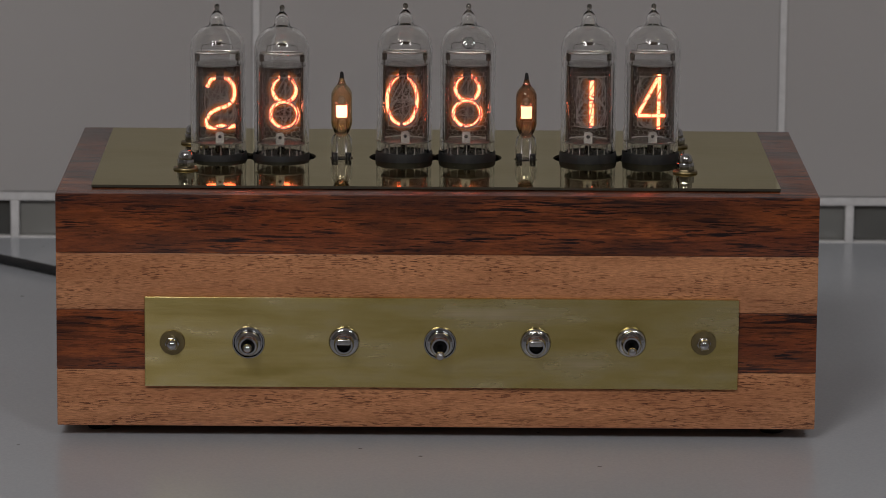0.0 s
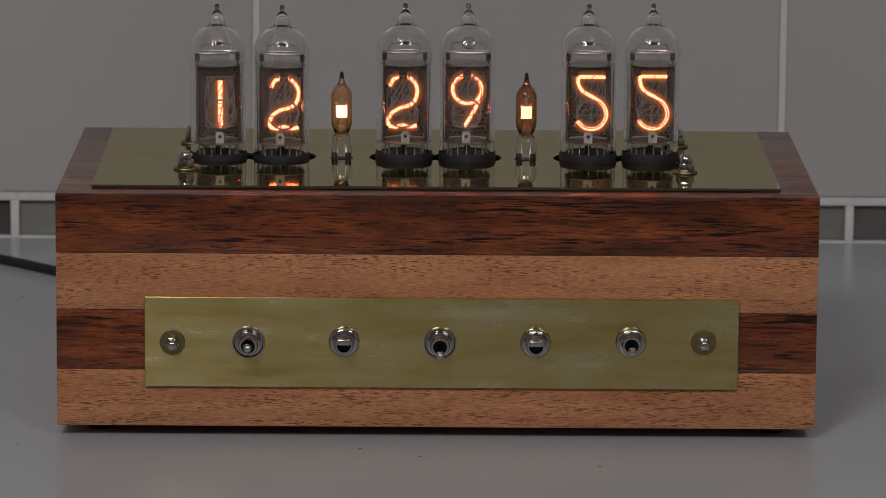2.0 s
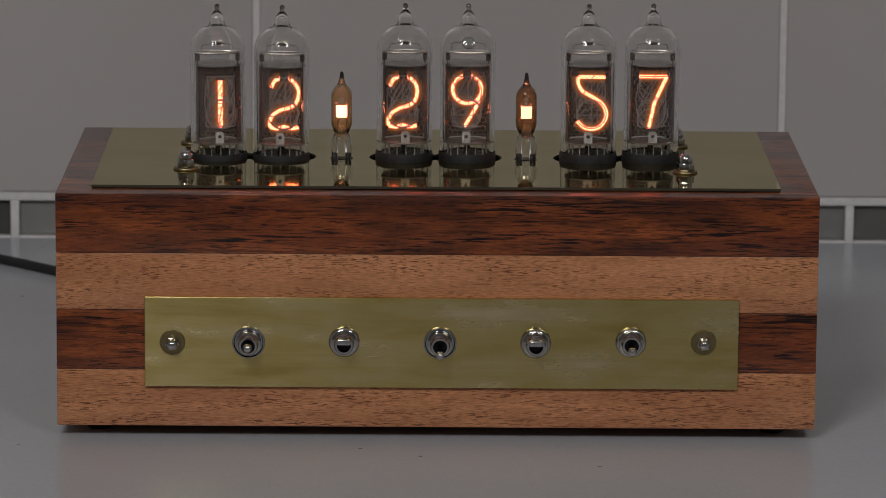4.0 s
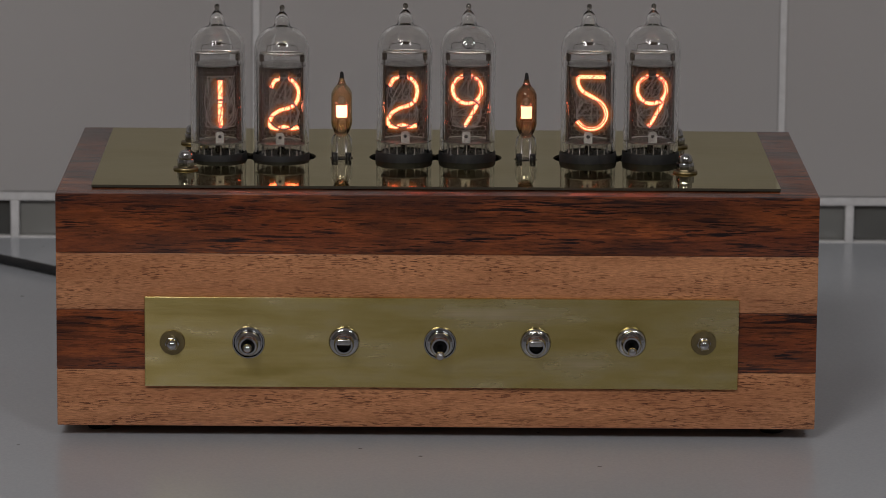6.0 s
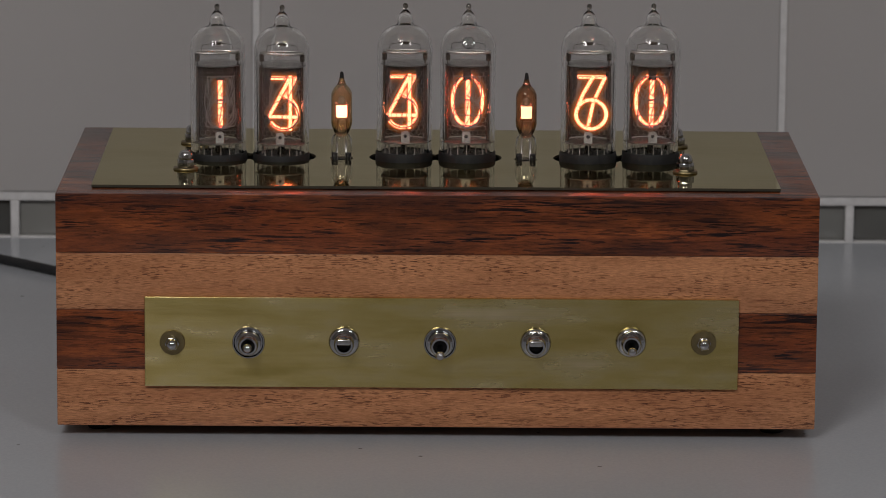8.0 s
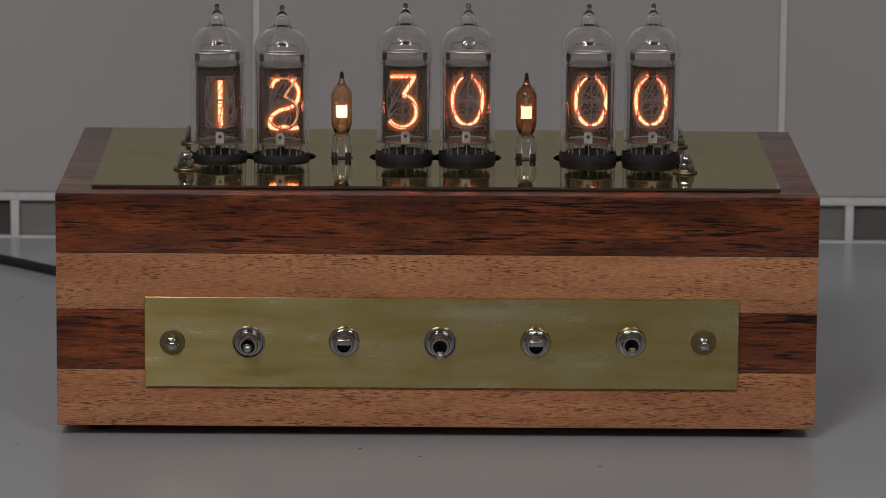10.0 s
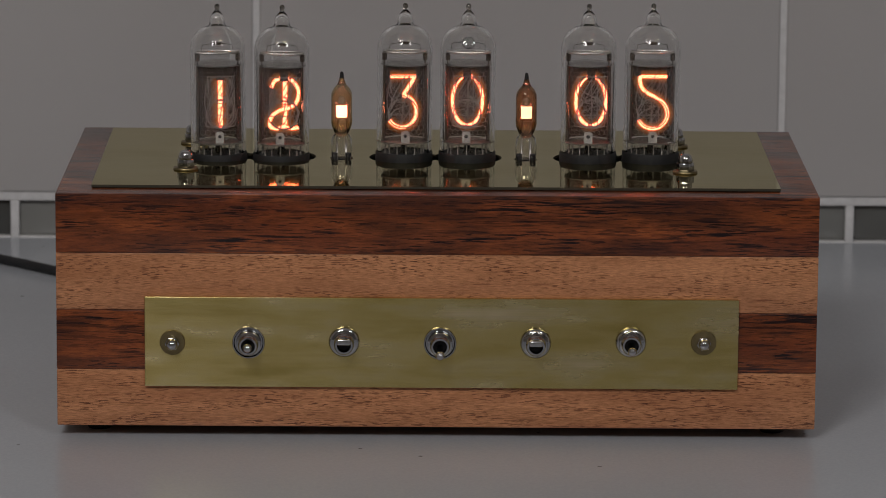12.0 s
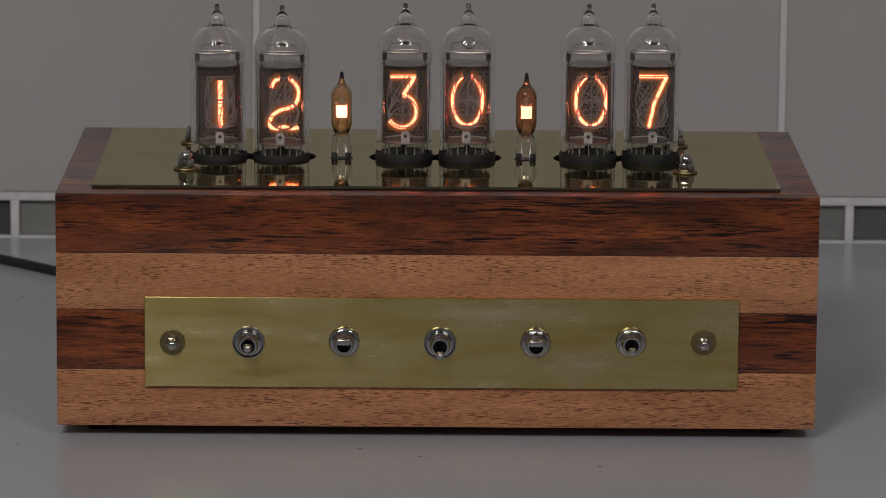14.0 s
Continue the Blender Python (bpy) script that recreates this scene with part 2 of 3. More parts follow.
def ring_points(cx, cz, rx, rz, a0=0, a1=360, steps=36):
    return [Vector((cx + rx * math.cos(radians(a0 + (a1 - a0) * i / steps)), cz + rz * math.sin(radians(a0 + (a1 - a0) * i / steps)))) for i in range(steps + 1)]


def ribbon(bm, line, width, y0, y1, index=0):
    """A flat strip of that width and depth along a line in the xz plane."""
    n = len(line)
    loop = (line[0] - line[-1]).length < 1e-6
    rows = []
    for i, p in enumerate(line):
        a = line[i - 1] if i else (line[-2] if loop else p)
        b = line[i + 1] if i < n - 1 else (line[1] if loop else p)
        d = (b - a).normalized()
        s = Vector((-d.y, d.x)) * width / 2
        rows.append([bm.verts.new(((p + s * k).x, y, (p + s * k).y)) for k, y in ((1, y0), (-1, y0), (-1, y1), (1, y1))])
    for a, b in zip(rows, rows[1:]):
        for k in range(4):
            bm.faces.new((a[k], b[k], b[(k + 1) % 4], a[(k + 1) % 4])).material_index = index
    if not loop:
        bm.faces.new(rows[0][::-1]).material_index = index
        bm.faces.new(rows[-1]).material_index = index


# ---- setting: worktop, tiled wall, plain room ----
WALL_Y = 0.335
WALL_GROUT = WALL_Y + 0.0050
COUNTER = -0.0008

counter = tagged(new("worktop", mesh_of("worktop", block(-1.3, 1.3, -0.33, WALL_GROUT, -0.04, COUNTER, 0.004, 3), STONE)),
                 "pale grey composite stone kitchen worktop with dark specks", "worktop", kind="structure")
tagged(new("floor", mesh_of("floor", block(-2.0, 2.0, -2.6, 0.6, -0.95, -0.9), FLOOR)), "plain brown floor below the worktop", "floor", kind="structure")
tagged(new("ceiling", mesh_of("ceiling", block(-2.0, 2.0, -2.6, 0.6, 1.5, 1.55), PAINT)), "plain pale ceiling", "ceiling", kind="structure")
tagged(new("wall_south", mesh_of("wall_south", block(-2.0, 2.0, -2.7, -2.6, -0.95, 1.55), PAINT)), "plain pale painted wall", "wall", kind="structure")
tagged(new("wall_west", mesh_of("wall_west", block(-2.1, -2.0, -2.7, 0.6, -0.95, 1.55), PAINT)), "plain pale painted wall", "wall", kind="structure")
tagged(new("wall_east", mesh_of("wall_east", block(2.0, 2.1, -2.7, 0.6, -0.95, 1.55), PAINT)), "plain pale painted wall", "wall", kind="structure")
tagged(new("wall_low", mesh_of("wall_low", block(-1.27, 1.27, -0.30, 0.33, -0.9, -0.0402), PAINT)), "plain pale wall carrying the worktop", "wall", kind="structure")
wall = tagged(new("wall_north", mesh_of("wall_north", block(-2.0, 2.0, WALL_GROUT, 0.6, -0.95, 1.55), GROUT)),
              "kitchen wall of large greige tiles over a strip of grey glass tiles", "wall", kind="structure")


# ---- the clock ----
CASE_W, CASE_D, FOOT = 0.125, 0.1265, 0.003
LAYERS = [(0.0030, 0.0220, PALE_WOOD), (0.0220, 0.0421, DARK_WOOD), (0.0421, 0.0611, PALE_WOOD), (0.0611, 0.0810, DARK_WOOD)]
CASE_TOP = 0.0810
PLATE_TOP = 0.0822
WALL_T = 0.018

clock = tagged(new("nixie_clock"), "striped wooden clock with brass plates and six glowing digit tubes", "clock")


def hollow_layer(height, mat):
    """One sawn layer of the case: a solid board along x, cut out in the middle, with slightly eased edges."""
    bm = bmesh.new()
    ring = []
    for x, y in ((CASE_W, CASE_D / 2), (CASE_W - WALL_T, CASE_D / 2 - WALL_T)):
        ring.append([[bm.verts.new((sx * x, sy * y, z)) for sx, sy in ((-1, -1), (1, -1), (1, 1), (-1, 1))] for z in (-height / 2, height / 2)])
    (ob, ot), (ib, it) = ring
    for k in range(4):
        n = (k + 1) % 4
        bm.faces.new((ob[k], ob[n], ot[n], ot[k]))
        bm.faces.new((ib[n], ib[k], it[k], it[n]))
        bm.faces.new((ot[k], ot[n], it[n], it[k]))
        bm.faces.new((ob[n], ob[k], ib[k], ib[n]))
    outer = set(ob + ot)
    rim = [e for e in bm.edges if e.verts[0] in outer and e.verts[1] in outer]
    bmesh.ops.bevel(bm, geom=rim, offset=0.00035, segments=2, profile=0.5, affect="EDGES")
    return mesh_of("wood_layer", smooth(bm, 30), mat)


for z0, z1, mat in LAYERS:
    label = "dark reddish varnished hardwood layer" if mat is DARK_WOOD else "pale tan varnished hardwood layer"
    part("wood_layer", hollow_layer(z1 - z0 - 0.00006, mat), clock, pose(0, CASE_D / 2, (z0 + z1) / 2), label)
part("base_panel", mesh_of("base_panel", block(-CASE_W + 0.019, CASE_W - 0.019, 0.019, CASE_D - 0.019, 0.0035, 0.007), BLACK), clock)
foot_mesh = mesh_of("rubber_foot", smooth(lathe([(0, COUNTER), (0.0038, COUNTER), (0.0044, 0.0004), (0.0047, FOOT + 0.0002), (0, FOOT + 0.0002)], 24)), RUBBER)
for fx in (-0.112, 0.112):
    for fy in (0.014, CASE_D - 0.014):
        part("rubber_foot", foot_mesh, clock, pose(fx, fy, 0))

TUBE_Y = 0.0635
TUBES = [-0.0745, -0.0531, -0.0114, 0.0101, 0.0513, 0.0726]
RISE = [-0.0003, -0.0005, 0.0004, 0.0004, 0.0005, 0.0008]
LAMPS = [-0.0326, 0.0301]
LAMP_Y = 0.0610
HOLE = 0.0118


def pair_outline(xa, xb, y, r, steps=28):
    """The outline of two round holes that run into each other."""
    half = math.acos(min(1, (xb - xa) / 2 / r))
    pts = []
    for i in range(steps + 1):
        a = half + (2 * math.pi - 2 * half) * i / steps
        pts.append((xa + r * math.cos(a), y + r * math.sin(a)))
    for i in range(1, steps):
        a = math.pi + half + (2 * math.pi - 2 * half) * i / steps
        pts.append((xb + r * math.cos(a), y + r * math.sin(a)))
    return pts


def plate_with_holes(outer, holes, z0, z1):
    bm = bmesh.new()
    for outline in (outer, *holes):
        vs = [bm.verts.new((x, y, z1)) for x, y in outline]
        for a, b in zip(vs, vs[1:] + vs[:1]):
            bm.edges.new((a, b))
    bmesh.ops.triangle_fill(bm, use_beauty=True, use_dissolve=False, edges=bm.edges[:], normal=(0, 0, 1))
    made = bmesh.ops.extrude_face_region(bm, geom=bm.faces[:])
    for v in (g for g in made["geom"] if isinstance(g, bmesh.types.BMVert)):
        v.co.z = z0
    bmesh.ops.recalc_face_normals(bm, faces=bm.faces)
    for f in bm.faces:
        f.material_index = int(abs(f.normal.z) < 0.5)
    return bm


holes = [pair_outline(TUBES[i], TUBES[i + 1], TUBE_Y, HOLE) for i in (0, 2, 4)]
holes += [[(x + 0.0040 * math.cos(a * math.pi / 12), LAMP_Y + 0.0040 * math.sin(a * math.pi / 12)) for a in range(24)] for x in LAMPS]
part("top_plate", mesh_of("top_plate", plate_with_holes([(-0.1138, 0.0087), (0.1128, 0.0090), (0.1130, 0.1190), (-0.1143, 0.1189)], holes, CASE_TOP + 0.0003, PLATE_TOP), BRASS_TOP, EDGE),
     clock, None, "polished brass top plate with round tube holes")
# added board below the sockets: stops light of the parked glows leaking out
part("light_block_board", mesh_of("light_block_board", block(-0.1068, 0.1068, 0.0182, 0.1083, CASE_TOP - 0.0070, CASE_TOP - 0.0026), BLACK), clock)
ring_socket = mesh_of("socket", smooth(lathe([(0.0090, -0.0030), (0.0106, -0.0030), (0.0106, -0.0012), (0.0103, -0.0009), (0.0098, -0.0009), (0.0096, -0.0012), (0.0090, -0.0030)], 40)), DEAD_BLACK)
small_socket = mesh_of("socket", smooth(lathe([(0, -0.0030), (0.0046, -0.0030), (0.0046, -0.0012), (0, -0.0011)], 24)), DEAD_BLACK)
for x in TUBES:
    part("socket", ring_socket, clock, pose(x, TUBE_Y, CASE_TOP), "black round tube socket")
for x in LAMPS:
    part("socket", small_socket, clock, pose(x, LAMP_Y, CASE_TOP))
FRONT_Y = -0.0015
part("front_plate", mesh_of("front_plate", block(-0.0960, 0.0992, FRONT_Y, 0.0, 0.0167, 0.0469, 0.0003, 2), BRASS_FRONT), clock, None,
     "brushed brass front plate with tarnish")


def acorn_nut_meshes():
    washer = mesh_of("washer", smooth(lathe([(0.0013, 0), (0.0040, 0), (0.0042, 0.0003), (0.0040, 0.0007), (0.0013, 0.0007)], 32)), BRASS_WASHER)
    bm = prism(6, 0.0031, 0.0007, 0.0034, 0.00022)
    join(bm, lathe([(0.0024, 0.0033), (0.0025, 0.0042), (0.0023, 0.0051), (0.0019, 0.0059), (0.0012, 0.0064), (0, 0.0066)], 28))
    return mesh_of("acorn_nut", smooth(bm), CHROME), washer


nut_mesh, washer_mesh = acorn_nut_meshes()
for x, y in ((-0.0844, 0.0385), (0.0830, 0.0378), (-0.0846, 0.0885), (0.0827, 0.0875)):
    nut = part("acorn_nut", nut_mesh, clock, pose(x, y, PLATE_TOP, 0, 0, 15 + 400 * x), "bright domed cap nut")
    part("washer", washer_mesh, nut, None, "brass washer")
small_nut = nut_mesh.copy()
small_nut.transform(Matrix.Diagonal((0.78, 0.78, 0.88, 1)))
for x, z, turn in ((-0.0868, 0.0316, 4), (0.0877, 0.0326, 10)):
    nut = part("acorn_nut", small_nut, clock, pose(x, FRONT_Y, z, 90, 0, 0) @ pose(0, 0, 0, 0, 0, turn), "small bright domed cap nut")
    part("washer", washer_mesh, nut, None, "brass washer")


def toggle_meshes():
    washer = lathe([(0.0030, 0.0), (0.0053, 0.0), (0.0054, 0.0004), (0.0052, 0.0008), (0.0049, 0.0008), (0.0046, 0.0002), (0.0030, 0.0002)], 44)
    hexnut = prism(6, 0.0045, 0.0008, 0.0025, 0.00035)
    round_nut = prism(12, 0.0042, 0.0006, 0.0027, 0.0004)
    dress_ring = lathe([(0.0030, 0.0), (0.0050, 0.0), (0.0051, 0.0006), (0.0048, 0.0014), (0.0042, 0.0019), (0.0030, 0.0020)], 40)
    bushing = lathe([(0.0033, 0.0)] + [(0.0033 - 0.00024 * (k % 2), 0.00034 * k + 0.0024) for k in range(10)] + [(0.0032, 0.0058), (0.0029, 0.0063), (0.0023, 0.0063), (0.0021, 0.0055), (0.0021, 0.003), (0, 0.003)], 32)
    lever = lathe([(0, 0.0030), (0.0010, 0.0030), (0.0010, 0.006), (0.0012, 0.0096), (0.0015, 0.0106), (0.0013, 0.0116), (0.0007, 0.0121), (0, 0.0122)], 20)
    bat = block(-0.0022, 0.0022, 0.0001, 0.0021, 0.0052, 0.0088, 0.0005, 3)
    join(bat, block(-0.0011, 0.0011, 0.0003, 0.0016, 0.0030, 0.0058))
    # black disc inside the bushing, painted for the shade in its hole
    cup = lathe([(0.0021, 0.0036), (0, 0.0036)], 24)
    made = (("lock_washer", washer, CHROME), ("hex_nut", hexnut, CHROME), ("round_nut", round_nut, CHROME), ("dress_ring", dress_ring, CHROME),
            ("bushing", bushing, CHROME), ("lever", lever, CHROME), ("lever", bat, STEEL), ("hole_dark", cup, BLACK))
    return [mesh_of(n, smooth(b), m) for n, b, m in made]


WASHER, HEX_NUT, ROUND_NUT, DRESS_RING, BUSHING, LEVER, BAT, HOLE_DARK = toggle_meshes()
for x, z, down, turn, nuts in ((-0.0618, 0.0317, -2, 8, (WASHER, ROUND_NUT)), (-0.0304, 0.0322, None, 0, (DRESS_RING,)), (0.0011, 0.0318, 10, 17, (WASHER, ROUND_NUT)),
                               (0.0325, 0.0321, None, 30, (DRESS_RING, HEX_NUT)), (0.0638, 0.0326, 5, 28, (DRESS_RING, HEX_NUT))):
    sw = part("toggle_switch", BUSHING, clock, pose(x, FRONT_Y, z, 90, 0, 0), "nickel toggle switch with flat paddle lever" if down is None else "nickel toggle switch with thin round lever")
    for mesh in nuts:
        part(mesh.name.split(".")[0], mesh, sw, pose(0, 0, 0, 0, 0, turn))
    part("hole_dark", HOLE_DARK, sw)
    part("lever", BAT if down is None else LEVER, sw, pose(0, 0, 0, -3 if down is None else down, 0, 0))

# ---- nixie tubes ----
DIGIT_Z = 0.0189          # centre of the figures above the plate
PITCH = 0.00072           # from figure to figure
ORDER = "6574329810"      # from the front to the back
STROKE = 0.00106


def figure_lines(d):
    """Centre lines of a figure, in mm about its centre."""
    h = 9.1
    if d == "0":
        return [ring_points(0, 0, 5.1, h, 0, 360, 40)]
    if d == "1":
        return [[Vector((0.2, -h)), Vector((0.2, 0)), Vector((0.2, h))]]
    if d == "2":
        top = curve_through([(-4.6, 5.6), (-3.3, 8.0), (-0.9, h), (2.2, 8.7), (4.5, 6.4), (5.2, 3.6), (4.5, 0.6), (2.4, -1.4), (-0.8, -2.4), (-3.4, -3.9), (-4.9, -6.2), (-4.9, -8.9)])
        return [top, curve_through([(-4.9, -8.8), (-2.4, -9.3), (0, -8.6), (2.5, -9.2), (5.2, -8.7)])]
    if d == "3":
        return [[Vector((-4.9, 8.4)), Vector((4.9, 8.4))], [Vector((4.6, 8.3)), Vector((0.2, 1.9))],
                curve_through([(0.0, 1.9), (2.6, 1.0), (4.6, -1.2), (5.2, -3.9), (4.4, -6.8), (2.2, -8.8), (-0.4, -9.3), (-3.0, -8.6), (-4.9, -6.9)])]
    if d == "4":
        return [[Vector((2.4, 8.6)), Vector((-5.3, -4.6))], [Vector((-5.3, -4.6)), Vector((4.8, -4.6))], [Vector((2.4, h)), Vector((2.4, -h))]]
    if d == "5":
        return [[Vector((-4.5, 8.5)), Vector((5.0, 8.5))], curve_through([(-4.7, 8.6), (-4.6, 6.2), (-3.0, 3.6), (0.6, 1.6), (3.7, -0.4), (5.3, -3.4), (4.9, -6.3), (2.9, -8.6), (0.1, -9.3), (-2.8, -8.6), (-4.9, -6.6)])]
    if d == "6":
        return [ring_points(0, -4.2, 5.2, 5.0, 0, 360, 36), curve_through([(-4.7, -2.2), (-3.2, 2.0), (-0.9, 6.2), (0.9, h)])]
    if d == "7":
        return [[Vector((-5.0, 8.5)), Vector((5.2, 8.5))], [Vector((5.0, 8.5)), Vector((0.8, 0.0)), Vector((-1.2, -h))]]
    if d == "8":
        return [ring_points(0, 4.6, 4.4, 4.5, 0, 360, 32), ring_points(0, -4.5, 5.1, 4.7, 0, 360, 36)]
    return [ring_points(0, 4.2, 5.2, 5.0, 0, 360, 36), curve_through([(4.7, 2.2), (3.2, -2.0), (0.9, -6.2), (-0.9, -h)])]


SIZES = {"6": (0.95, 0.99, 0.4), "5": (0.93, 1.0, 0.4), "4": (0.93, 1.03, 0.1), "7": (0.93, 1.01, 0.2), "3": (0.89, 0.98, 0.2),
         "0": (1.02, 0.93, -0.2), "2": (0.95, 0.94, -0.2), "9": (0.95, 0.95, -0.1), "1": (0.9, 0.96, -0.4), "8": (0.92, 0.95, -0.1)}


def figure_mesh(d, width, y0, y1, *mats, wide=()):
    bm = bmesh.new()
    sx, sz, up = SIZES.get(d, (0.88, 0.94, 0.0))
    broad = 1.4 if d == "1" else 1.0
    for line in figure_lines(d):
        line = [Vector((p.x * sx, p.y * sz + up)) * 0.001 for p in line]
        ribbon(bm, line, width * broad, y0, y1)
        for i, (w, back) in enumerate(wide):
            ribbon(bm, line, w * broad, y0 + back, y1 + back, i + 1)
    bmesh.ops.recalc_face_normals(bm, faces=bm.faces)
    return mesh_of("figure", bm, *mats)


def honeycomb(width, height, cell, wire, radius):
    """A hexagonal grid of flat wires, bent round the tube's axis."""
    bm = bmesh.new()
    side = cell / math.sqrt(3)
    done = set()
    rows, cols = int(height / (1.5 * side)) + 1, int(width / cell) + 1
    for r in range(rows):
        for c in range(cols):
            cx = -width / 2 + (c + 0.5 * (r % 2)) * cell
            cz = -height / 2 + r * 1.5 * side
            pts = [Vector((cx + side * math.cos(radians(60 * k + 30)), cz + side * math.sin(radians(60 * k + 30)))) for k in range(6)]
            for a, b in zip(pts, pts[1:] + pts[:1]):
                key = tuple(sorted(((round(a.x * 2e4), round(a.y * 2e4)), (round(b.x * 2e4), round(b.y * 2e4)))))
                if key in done or abs(a.x) > width / 2 or abs(b.x) > width / 2 or abs(a.y) > height / 2 or abs(b.y) > height / 2:
                    continue
                done.add(key)
                ribbon(bm, [a, b], wire, 0, wire * 0.7)
    for v in bm.verts:
        v.co.y += radius - math.sqrt(max(0, radius ** 2 - v.co.x ** 2))
    return bm


def tube_glass_mesh():
    outer = [(0.0, -0.0006), (0.0089, -0.0006), (0.0093, -0.0002), (0.0094, 0.0005), (0.0094, 0.0372)]
    for k in range(1, 9):
        a = radians(k * 78 / 8)
        outer.append((0.0029 + 0.0065 * math.cos(a), 0.0372 + 0.0078 * math.sin(a)))
    outer += [(0.0034, 0.0450), (0.0028, 0.0455), (0.0026, 0.0464), (0.0025, 0.0475), (0.0022, 0.0486), (0.0015, 0.0496), (0.0008, 0.0503), (0.0005, 0.0508), (0.0008, 0.0514), (0.0006, 0.0521), (0, 0.0523)]
    t = 0.00075
    inner = [(0.0, 0.0012), (0.0079, 0.0012)] + [(max(r - t, 0.0), z - (0 if z < 0.037 else t * (z - 0.037) / 0.008)) for r, z in outer[4:13]]
    inner += [(0.0024, 0.0446), (0.0020, 0.0458), (0.0019, 0.0470), (0.0015, 0.0482), (0, 0.0492)]
    bm = lathe(outer, 48)
    inside = lathe(inner, 48)
    bmesh.ops.reverse_faces(inside, faces=inside.faces)
    join(bm, inside)
    return mesh_of("nixie_tube", smooth(bm, 60), TUBE_GLASS)


def tube_inner_meshes():
    out = {}
    # added black ring: darkens the tube's foot and hides its bright glass rim
    out["rim_mask"] = mesh_of("rim_mask", smooth(lathe([(0.0090, -0.0016), (0.0098, -0.0016), (0.0097, 0.0017), (0.00945, 0.0021)], 40)), DEAD_BLACK)
    grid = honeycomb(0.0140, 0.0250, 0.00164, 0.00012, 0.0105)
    out["anode_grid"] = mesh_of("anode_grid", grid, GRID)
    cage = bmesh.new()
    for sx in (-1, 1):
        block(sx * 0.0069 - 0.0004, sx * 0.0069 + 0.0004, -0.0026, 0.0030, -0.0128, 0.0128, 0.0001, 1, cage)
    pts = [(0.0072 * math.cos(radians(a)), 0.0030 + 0.0042 * math.sin(radians(a))) for a in range(0, 181, 15)]
    rows = [[cage.verts.new((x, y, z)) for x, y in pts] + [cage.verts.new((x * 0.97, y - 0.0002, z)) for x, y in reversed(pts)] for z in (-0.0126, 0.0126)]
    n = len(rows[0])
    for k in range(n):
        cage.faces.new((rows[0][k], rows[0][(k + 1) % n], rows[1][(k + 1) % n], rows[1][k]))
    cage.faces.new(rows[0])
    cage.faces.new(rows[1])
    bmesh.ops.recalc_face_normals(cage, faces=cage.faces)
    out["cage"] = mesh_of("cage", cage, CAGE)
    for name, z in (("upper_spacer", 0.0131), ("lower_spacer", -0.0135)):
        bm = lathe([(0, z), (0.0080, z), (0.0080, z + 0.0004), (0, z + 0.0004)], 40)
        out[name] = mesh_of(name, bm, CLEAR_MICA if z > 0 else MICA)
    ring = bmesh.new()
    rod([(0.0071 * math.cos(radians(a)), 0.0030 * math.sin(radians(a)), 0.0172) for a in range(0, 360, 10)], 0.00042, 8, True, ring)
    out["top_ring"] = mesh_of("top_ring", ring, WIRE)
    post = bmesh.new()
    block(-0.0008, 0.0008, -0.0005, 0.0005, 0.0142, 0.0168, 0.0003, 2, post)
    rod([(0, 0, 0.0128), (0, 0, 0.0172)], 0.00022, 6, False, post)
    out["post"] = mesh_of("post", post, CAGE)
    getter = bmesh.new()
    block(-0.0015, 0.0015, -0.0004, 0.0004, 0.0197, 0.0207, 0.0002, 2, getter)
    rod([(-0.0055, 0.0015, 0.0173), (-0.0050, 0.0012, 0.0196), (-0.002, 0, 0.0203), (0.002, 0, 0.0203), (0.0050, 0.0012, 0.0196), (0.0055, 0.0015, 0.0173)], 0.00010, 6, False, getter)
    out["getter"] = mesh_of("getter", getter, CAGE)
    disc = lathe([(0, -0.0003), (0.0021, -0.0003), (0.0022, 0.0), (0.0019, 0.0004), (0, 0.0002)], 24)
    disc.transform(pose(0, 0, 0.0204, 90, 0, 0))
    rod([(-0.0060, 0.0015, 0.0173), (-0.0056, 0.0010, 0.0200), (-0.002, 0, 0.0207), (0.002, 0, 0.0207), (0.0056, 0.0010, 0.0200), (0.0060, 0.0015, 0.0173)], 0.00018, 6, False, disc)
    out["round_getter"] = mesh_of("getter", disc, STEEL)
    out["tip_bead"] = mesh_of("tip_bead", smooth(lathe([(0, 0.0314), (0.0006, 0.0318), (0.0009, 0.0325), (0.0009, 0.0331), (0.0005, 0.0336), (0, 0.0338)], 16)), AMBER_DARK)
    tab = block(-0.0014, 0.0014, -0.0003, 0.0, -0.0132, -0.0092, 0.0)
    bmesh.ops.bevel(tab, geom=[e for e in tab.edges if abs(e.verts[0].co.z - e.verts[1].co.z) < 1e-6 and e.verts[0].co.z > -0.010 and abs(e.verts[0].co.x - e.verts[1].co.x) < 1e-6], offset=0.0010, segments=4, profile=0.5, affect="EDGES")
    # black dot on the tab's face, stands in for the dark of a hole
    dark_dot = lathe([(0.0, 0.0), (0.0006, 0.0), (0.0006, 0.00012), (0, 0.00012)], 14)
    for f in dark_dot.faces:
        f.material_index = 1
    join(tab, dark_dot, pose(0, -0.0003, -0.0108, 90, 0, 0))
    # two added black discs: keep bright glass from showing in the foot
    out["base_disc"] = mesh_of("base_disc", lathe([(0, -0.0211), (0.0093, -0.0211), (0.0093, -0.0197), (0, -0.0197)], 40), DEAD_BLACK)
